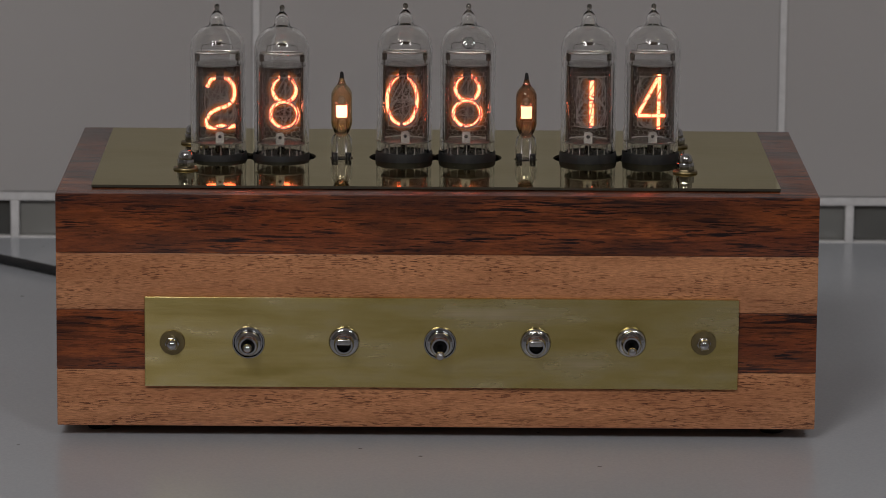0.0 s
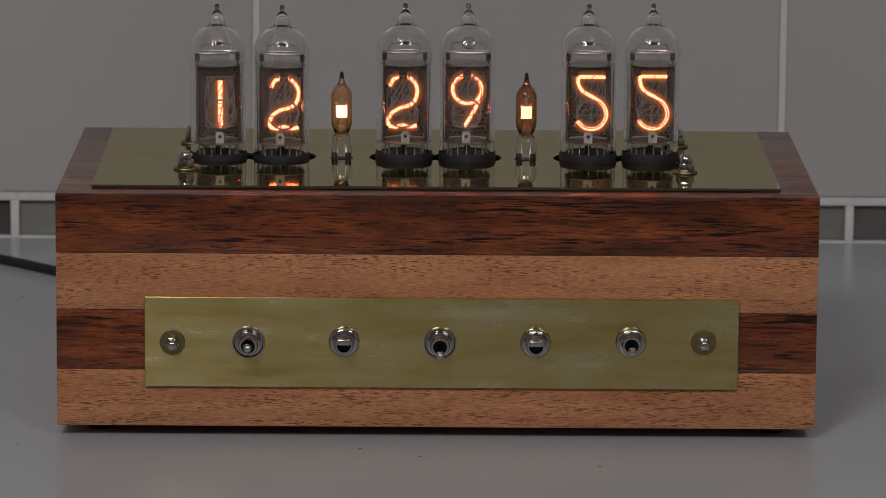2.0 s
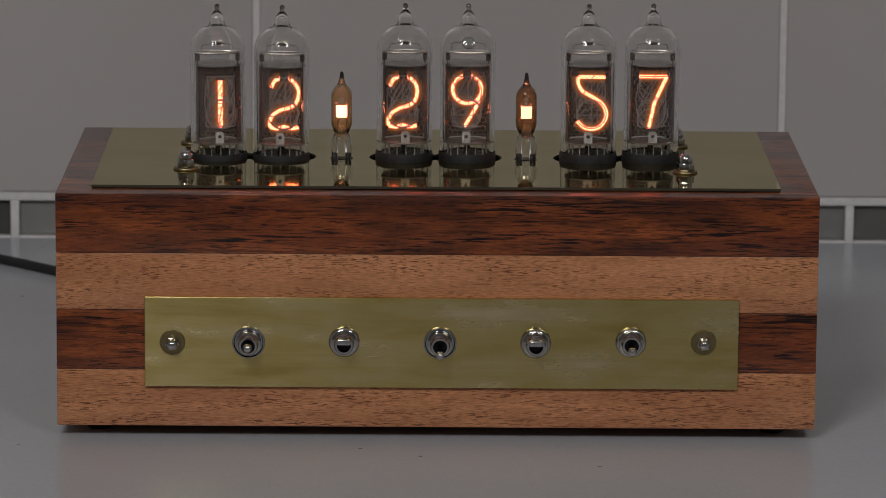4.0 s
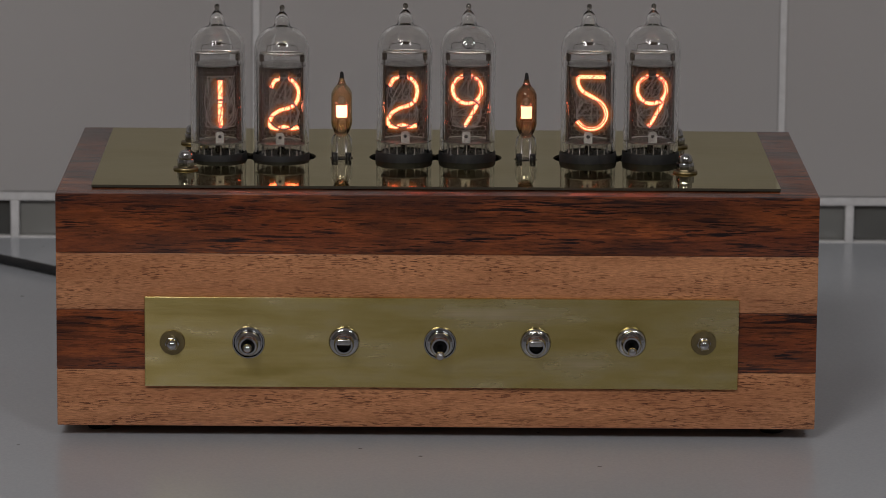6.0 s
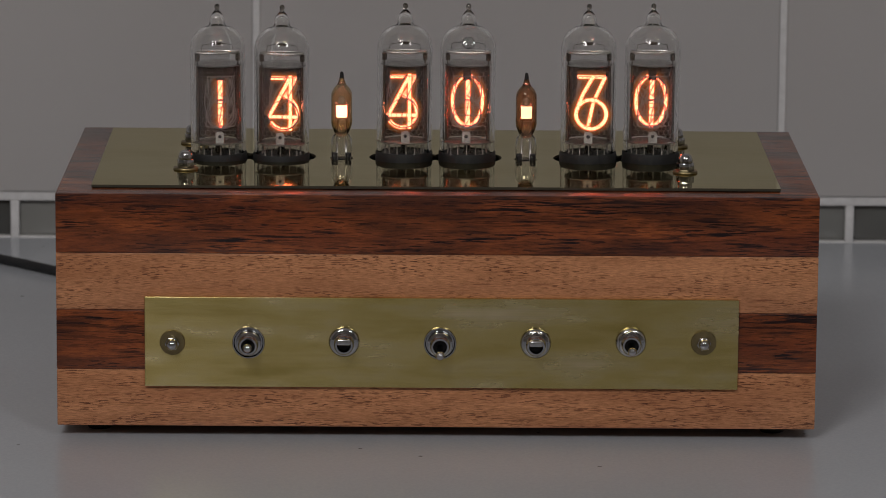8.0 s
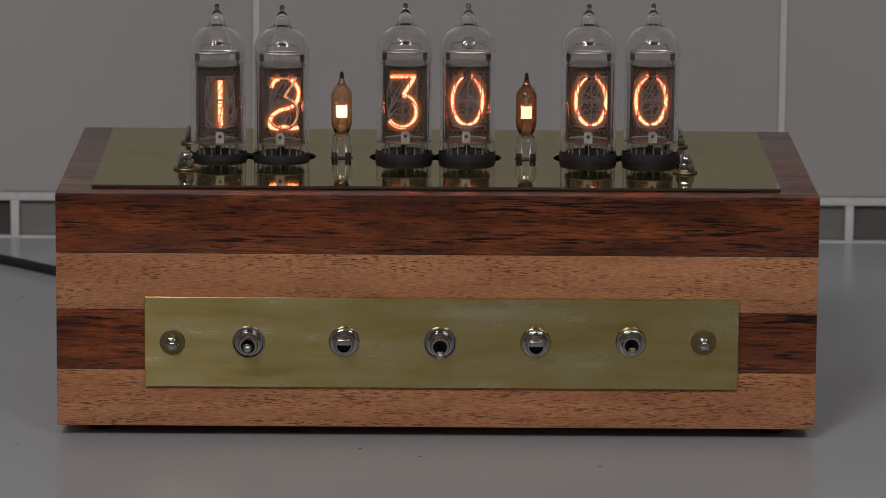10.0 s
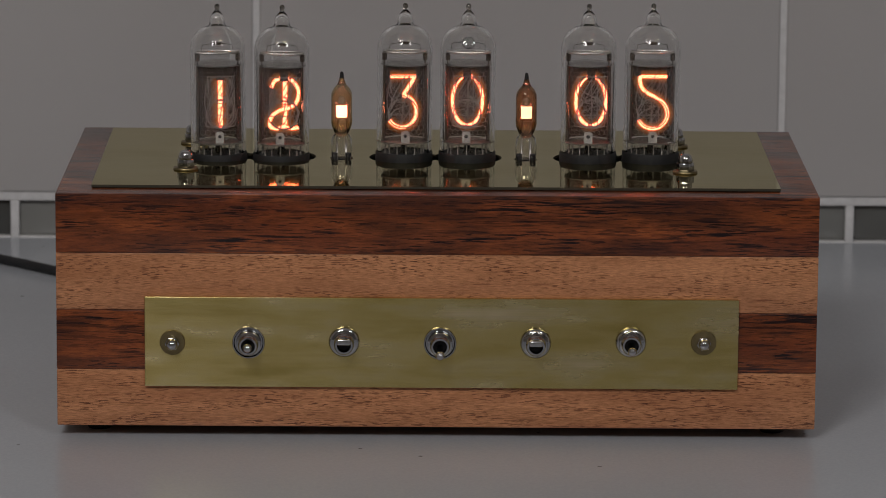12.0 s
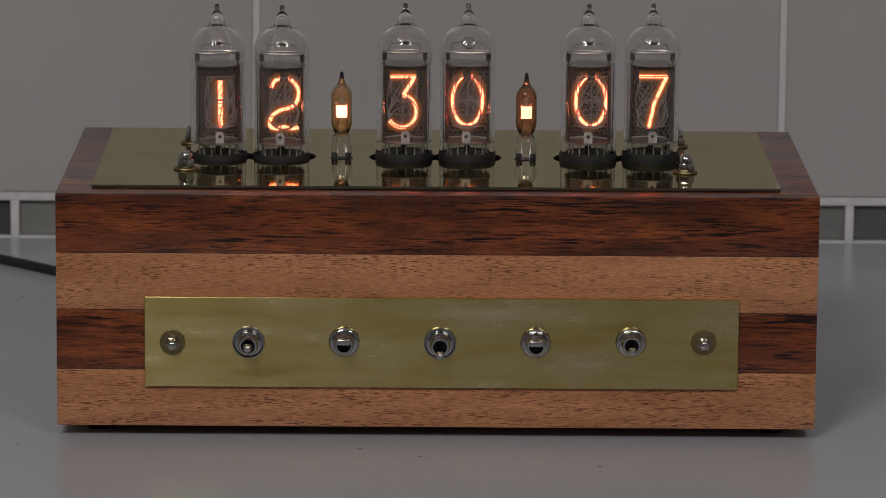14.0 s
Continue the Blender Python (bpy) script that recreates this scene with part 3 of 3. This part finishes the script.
    out["floor_disc"] = mesh_of("floor_disc", lathe([(0, -0.01765), (0.0077, -0.01765), (0.0078, -0.0174), (0.0077, -0.0172), (0, -0.0172)], 40), DEAD_BLACK)
    out["front_tab"] = mesh_of("front_tab", tab, CERAMIC, BLACK)
    tabs = block(-0.0014, 0.0014, -0.00012, 0.00012, 0.0077, 0.0128, 0.0001, 1)
    join(tabs, lathe([(0, -0.0003), (0.0007, -0.0003), (0.0007, 0.0003), (0, 0.0003)], 14), pose(0, -0.0001, 0.0108, 90, 0, 0))
    out["insulator_tab"] = mesh_of("insulator_tab", tabs, CAGE)
    pin = rod([(0, 0, -0.0178), (0, 0, -0.0134)], 0.00020, 6)
    out["pin"] = mesh_of("pin", pin, CATHODE)
    stem = lathe([(0.0022, -0.0178), (0.0018, -0.0172), (0.0012, -0.0165), (0.0011, -0.0140), (0, -0.0138)], 16)
    out["stem"] = mesh_of("stem", smooth(stem), BLACK)
    return out


tube_mesh = tube_glass_mesh()
inner = tube_inner_meshes()
cathodes = {d: figure_mesh(d, 0.00029, 0.0, 0.00022, CATHODE) for d in "0123456789"}
# lit strip backed by wider added ribbons that imitate its halo
glows = {d: figure_mesh(d, STROKE, -0.00026, -0.00022, GLOW, HALO, HALO_WIDE, HALO_WIDE, HALO_WIDE, wide=((STROKE * 1.9, 0.00006), (STROKE * 2.6, 0.00028), (STROKE * 3.3, 0.00031), (STROKE * 4.2, 0.00034))) for d in "0123456789"}
# added dim strip behind each lit one, alone on show while a figure fades
faint_glows = {d: figure_mesh(d, STROKE * 0.8, -0.00014, -0.00010, FAINT_GLOW) for d in "0123456789"}
TURN = [7, -3, 4, -4, -2, 3]
ASIDE = [0.0007, 0.0008, -0.0007, -0.0002, 0.0009, 0.0]
LEAN = [-0.5, 0.2, 0.3, 0.2, -0.2, 0.4]
glow_of = []
for k, x in enumerate(TUBES):
    tube = part("nixie_tube", tube_mesh, clock, pose(x, TUBE_Y, PLATE_TOP + RISE[k], 0.3 * LEAN[k], LEAN[k], TURN[k]), "clear glass nixie tube with glowing orange figure")
    tube.visible_shadow = False
    base = pose(0, 0, DIGIT_Z)
    part("rim_mask", inner["rim_mask"], tube)
    part("anode_grid", inner["anode_grid"], tube, pose(0, -0.0052, DIGIT_Z))
    for name in ("cage", "floor_disc", "upper_spacer", "lower_spacer", "top_ring", "stem", "base_disc", "tip_bead"):
        part(name, inner[name], tube, base)
    part("getter", inner["round_getter" if k == 3 else "getter"], tube, base)
    part("front_tab", inner["front_tab"], tube, pose(0, -0.0056, DIGIT_Z))
    for sx in (-1, 1):
        part("post", inner["post"], tube, pose(sx * 0.0069, 0, DIGIT_Z))
    for a in range(14):
        part("pin", inner["pin"], tube, pose(0.0066 * math.cos(a * math.pi / 7 + 0.26), 0.0066 * math.sin(a * math.pi / 7 + 0.26), DIGIT_Z))
    part("insulator_tab", inner["insulator_tab"], tube, pose(ASIDE[k], -0.0040 + 4.55 * PITCH, DIGIT_Z))
    lit = {}
    for i, d in enumerate(ORDER):
        y = -0.0040 + i * PITCH
        spot = pose(ASIDE[k], y, DIGIT_Z + 0.0004)
        part("cathode_figure", cathodes[d], tube, spot)
        lit[d] = (part("glow", glows[d], tube, spot), part("faint_glow", faint_glows[d], tube, spot), spot)
    glow_of.append(lit)


# ---- neon colon lamps ----
def lamp_meshes():
    out = {}
    prof = [(0.0, 0.0074), (0.0018, 0.0074), (0.0024, 0.0086), (0.0034, 0.0112), (0.0036, 0.0125), (0.0036, 0.0214), (0.0034, 0.0228), (0.0026, 0.0243), (0.0016, 0.0252), (0.0011, 0.0264), (0.0007, 0.0278), (0.0005, 0.0288), (0, 0.0291)]
    bm = lathe(prof, 32)
    ins = lathe([(0, 0.0084), (0.0020, 0.0090), (0.0030, 0.0115), (0.0032, 0.0128), (0.0032, 0.0212), (0.0029, 0.0225), (0.0021, 0.0238), (0.0010, 0.0248), (0, 0.0252)], 32)
    bmesh.ops.reverse_faces(ins, faces=ins.faces)
    for f in ins.faces:
        f.material_index = 1
    join(bm, ins)
    out["bulb"] = mesh_of("neon_lamp", smooth(bm, 60), AMBER_GLASS, TUBE_GLASS)
    skirt = lathe([(0.0036, 0.0006), (0.0037, 0.0040), (0.0034, 0.0070), (0.0024, 0.0084), (0.0020, 0.0084), (0.0030, 0.0068), (0.0033, 0.0040), (0.0032, 0.0006), (0.0036, 0.0006)], 32)
    out["skirt"] = mesh_of("glass_foot", smooth(skirt, 60), TUBE_GLASS)
    box = block(-0.0017, 0.0017, -0.0010, 0.0016, 0.0139, 0.0185, 0.0004, 2)
    out["electrode"] = mesh_of("electrode", smooth(box), DEAD_BLACK)
    frame_bm = bmesh.new()
    rod([(-0.0022, -0.0014, 0.0134), (0.0022, -0.0014, 0.0134), (0.0022, -0.0014, 0.0189), (-0.0022, -0.0014, 0.0189)], 0.00016, 6, True, frame_bm)
    out["wire_frame"] = mesh_of("wire_frame", frame_bm, WIRE)
    cap = lathe([(0.0013, 0.0188), (0.0014, 0.0203), (0.0009, 0.0212), (0, 0.0215)], 16)
    out["cap"] = mesh_of("cap", smooth(cap), CERAMIC)
    out["lead"] = mesh_of("lead", rod([(0, 0, -0.0008), (0, 0, 0.0060), (0.0002, 0, 0.0132)], 0.00034, 8), WIRE)
    out["sleeve"] = mesh_of("sleeve", smooth(prism(16, 0.0009, -0.001, 0.0021, 0.0001)), BLACK)
    tip = lathe([(0.0008, 0.0276), (0.0007, 0.0282), (0.0006, 0.0290), (0.0005, 0.0296), (0, 0.0299)], 16)
    out["tip"] = mesh_of("dark_tip", smooth(tip), BLACK)
    glow = block(-0.0018, 0.0018, -0.0012, 0.0018, 0.0141, 0.0184, 0.0004, 2)
    for f in glow.faces:
        f.material_index = 0
    # added box and shell: imitate the orange haze that fills a lit bulb
    haze = block(-0.0024, 0.0024, -0.0015, 0.0020, 0.0135, 0.0190, 0.0007, 3)
    for f in haze.faces:
        f.material_index = 1
    join(glow, haze)
    cloud = lathe([(0, 0.0100), (0.0020, 0.0104), (0.0028, 0.0118), (0.0031, 0.0140), (0.0031, 0.0205), (0.0026, 0.0222), (0.0016, 0.0234), (0, 0.0240)], 24)
    for f in cloud.faces:
        f.material_index = 1
    join(glow, cloud)
    out["glow"] = mesh_of("glow", glow, GLOW_LAMP, HALO_LAMP)
    return out


lm = lamp_meshes()
lamp_glow = []
smoked = lm["bulb"].copy()
smoked.materials[0] = SMOKED_GLASS
for x, bulb, tone in zip(LAMPS, (lm["bulb"], smoked), ("pale amber", "smoky brown")):
    lamp = part("neon_lamp", bulb, clock, pose(x, LAMP_Y, PLATE_TOP), "small " + tone + " glass neon lamp between the digit tubes")
    lamp.visible_shadow = False
    foot = part("glass_foot", lm["skirt"], lamp)
    foot.visible_shadow = False
    for name in ("electrode", "wire_frame", "cap", "tip"):
        part(name, lm[name], lamp)
    for sx in (-1, 1):
        part("lead", lm["lead"], lamp, pose(sx * 0.0015, 0, 0))
        part("sleeve", lm["sleeve"], lamp, pose(sx * 0.0022, -0.0012, 0))
    lamp_glow.append(part("glow", lm["glow"], lamp))

# ---- power cable on the worktop ----
cable_path = curve_through([(-0.060, 0.1275, 0.020), (-0.075, 0.165, 0.010), (-0.105, 0.222, 0.0030), (-0.140, 0.253, 0.0014), (-0.185, 0.292, 0.0014), (-0.24, 0.313, 0.0014), (-0.34, 0.318, 0.0014)], 10)
tagged(new("power_cable", mesh_of("power_cable", rod(cable_path, 0.0019, 14), CABLE)), "black round power cable lying on the worktop behind the clock", "cable")

# ---- wall tiles ----
TILE_W, TILE_X, TILE_Z, ROW_H = 0.2121, -0.0722, 0.0178, 0.3004
SMALL, SMALL_X = 0.03386, -0.1701
lattice = bmesh.new()
for k in range(-5, 7):
    x = TILE_X + k * TILE_W
    block(x - 0.0017, x + 0.0017, WALL_Y + 0.0011, WALL_GROUT + 0.001, TILE_Z - 0.001, 0.93, 0, 1, lattice)
for row in range(3):
    z = TILE_Z + row * ROW_H
    block(-1.3, 1.3, WALL_Y + 0.0010, WALL_GROUT + 0.001, z - 0.0034, z + 0.0012, 0.0006, 2, lattice)
for k in range(-22, 34):
    x = SMALL_X + k * SMALL
    block(x - 0.0018, x + 0.0018, WALL_Y + 0.0012, WALL_GROUT + 0.001, -0.002, TILE_Z - 0.003, 0.0007, 2, lattice)
block(-1.3, 1.3, WALL_Y + 0.0014, WALL_GROUT + 0.001, -0.002, -0.0003, 0.0003, 2, lattice)
part("grout", mesh_of("grout", smooth(lattice, 40), GROUT), wall, None, "pale raised grout between the tiles")
tile_mesh = mesh_of("tile", smooth(block(-TILE_W / 2 + 0.0013, TILE_W / 2 - 0.0013, WALL_Y - WALL_GROUT, 0.004, 0, 0.298, 0.0011, 3), 30), TILE)
for k in range(-5, 6):
    for row in range(3):
        part("tile", tile_mesh, wall, pose(TILE_X + (k + 0.5) * TILE_W, WALL_GROUT, TILE_Z + 0.0002 + row * ROW_H))
small_bm = block(-SMALL / 2 + 0.0008, SMALL / 2 - 0.0008, -0.0009, 0.003, 0, 0.0150, 0.0005, 2)
small_meshes = [mesh_of("glass_tile", smooth(small_bm.copy(), 30), m) for m in (MOSAIC, MID_SMOKY, SMOKY)]
small_bm.free()
for k in range(-22, 34):
    part("glass_tile", small_meshes[2 if k % 11 == 10 and k < 10 else 1 if k % 11 == 10 or k % 7 == 4 else 0], wall, pose(SMALL_X + (k + 0.5) * SMALL, WALL_GROUT, -0.0002))

# ---- which figures glow, from when: seconds and figures, tube by tube ----
FIGURES = [
    "0:2 .8:2/1 .9:1/2 1:1 6.8:1/2 6.9:2/3 7:3/4 7.1:4 7.2:5/6 7.3:6/7 7.4:7 7.5:78 7.6:8/9 7.7:9/0 7.8:1",
    "0:8 .8:8/2 .9:2/8 1:2 6.8:3 6.9:3/4 7:4/5 7.1:5 7.2:6 7.3:6/7 7.4:8 7.5:89 7.6:0 7.7:0/1 7.8:2 7.9:2/3 8:34 8.1:4/5 8.2:5/6 8.3:6/7 8.4:7/8 8.5:8/9 8.6:9/0 8.7:0/1 8.8:1/2"
    " 8.9:2/3 9:3/4 9.1:4/5 9.2:5/6 9.3:6/7 9.4:7/8 9.5:8/9 9.6:9/0 9.7:0 9.8:1 9.9:1/2 10:2/3 10.1:3/4 10.2:4/5 10.3:5 10.4:6 10.5:7/8 10.6:8/9 10.7:9 10.8:0 10.9:1 11:2/1 11.1:2/3 11.2:4 11.3:4/5"
    " 11.4:5/6 11.5:67 11.6:7/8 11.7:8/9 11.8:0 11.9:0/1 12:12 12.1:2/3 12.2:3/4 12.3:4/5 12.4:5 12.5:6/7 12.6:7 12.7:8 12.8:9 12.9:29 13:2/9 13.1:2",
    "0:0 .8:0/2 .9:2/0 1:2 6.8:3 6.9:3/4 7:4/5 7.1:5 7.2:6 7.3:7 7.4:8 7.5:89 7.6:9/0 7.7:0/1 7.8:2 7.9:2/3 8:34 8.1:4/5 8.2:5/6 8.3:6/7 8.4:7/8 8.5:8/9 8.6:9/0 8.7:0/1 8.8:2"
    " 8.9:2/3 9:3/4 9.1:4/5 9.2:5/6 9.3:6/7 9.4:7/8 9.5:8/9 9.6:9/0 9.7:0/1 9.8:3",
    "0:8 .9:8/9 1:9 6.8:0 6.9:0/1 7:1/2 7.1:2 7.2:3 7.3:4 7.4:5/6 7.5:6 7.6:7 7.7:7/8 7.8:9 7.9:9/0 8:01 8.1:1/2 8.2:2/3 8.3:3/4 8.4:4/5 8.5:5/6 8.6:6/7 8.7:7/8 8.8:8/9"
    " 8.9:9/0 9:0/1 9.1:1/2 9.2:2/3 9.3:3/4 9.4:4/5 9.5:5/6 9.6:6/7 9.7:7/8 9.8:9 9.9:9/0 10:0 10.1:0/1 10.2:1/2 10.3:2 10.4:3/4 10.5:4/5 10.6:5 10.7:6 10.8:7 10.9:0",
    "0:1 .8:1/5 .9:5/1 1:5 6.8:6 7:7/8 7.1:8 7.2:9 7.3:0/1 7.4:2 7.6:3 7.7:3/4 7.8:5 7.9:5/6 8:67 8.1:7/8 8.2:8/9 8.3:9/0 8.4:0/1 8.5:1/2 8.6:2/3 8.7:3/4 8.8:0",
    "0:4 1.8:4/5 1.9:5/4 2:5 2.8:5/6 2.9:6/5 3:6 3.8:6/7 3.9:7/6 4:7 4.8:7/8 4.9:8/7 5:8 5.9:89 6:9 6.8:0 6.9:0/1 7:1/2 7.1:2 7.2:3 7.3:4 7.4:6 7.6:7 7.7:7/8 7.8:9 7.9:9/0 8:01 8.1:1/2 8.2:3 8.3:3/4 8.4:4/5 8.5:5/6"
    " 8.6:6/7 8.7:7/8 8.8:8/9 8.9:9/0 9:0/1 9.1:1/2 9.2:2/3 9.3:3/4 9.4:4/5 9.5:5/6 9.6:6/7 9.7:7/8 9.8:8/9 9.9:9/0 10:0 10.1:0/1 10.2:1/2 10.3:2 10.4:3/4 10.5:4/5 10.6:5 10.7:6 10.8:7 10.9:8 11:9/8 11.1:9/0"
    " 11.2:0/1 11.3:1/2 11.4:2/3 11.5:34 11.6:4/5 11.7:5/6 11.8:7 11.9:5/7 12:5 12.8:6 13.8:6/7 13.9:67 14:7",
]
BLINKS = [0.8, 1.8, 2.8, 3.8, 4.8, 5.8, 6.8, 7.8, 8.8, 9.8, 10.8, 11.8, 12.8, 13.8]
DROP = 0.052


def switched(ob, there, changes, first):
    """The glow stands on its electrode while that is lit, and sinks into the case while it is dark."""
    away = pose(0, 0, -DROP) @ there
    rows, on = [(0.0, there if first else away)], first
    for t, state in changes:
        if state != on:
            rows += [(t - 2 / FPS, there if on else away), (t - 1 / FPS, there if state else away)]
            on = state
    if rows[-1][0] < SECONDS:
        rows.append((SECONDS, there if on else away))
    walk(ob, rows)


def motions():
    for lit, plan in zip(glow_of, FIGURES):
        steps = [(float(a), b) for a, b in (s.split(":") for s in plan.split())]
        for d, (core, dim_layer, spot) in lit.items():
            bright = [(t, d in figures.split("/")[0]) for t, figures in steps]
            faint = [(t, d in figures) for t, figures in steps]
            switched(core, spot, bright[1:], bright[0][1])
            switched(dim_layer, spot, faint[1:], faint[0][1])
    for ob in lamp_glow:
        switched(ob, Matrix.Identity(4), [(t, i % 2 == 1) for i, t in enumerate(BLINKS)], True)


motions()
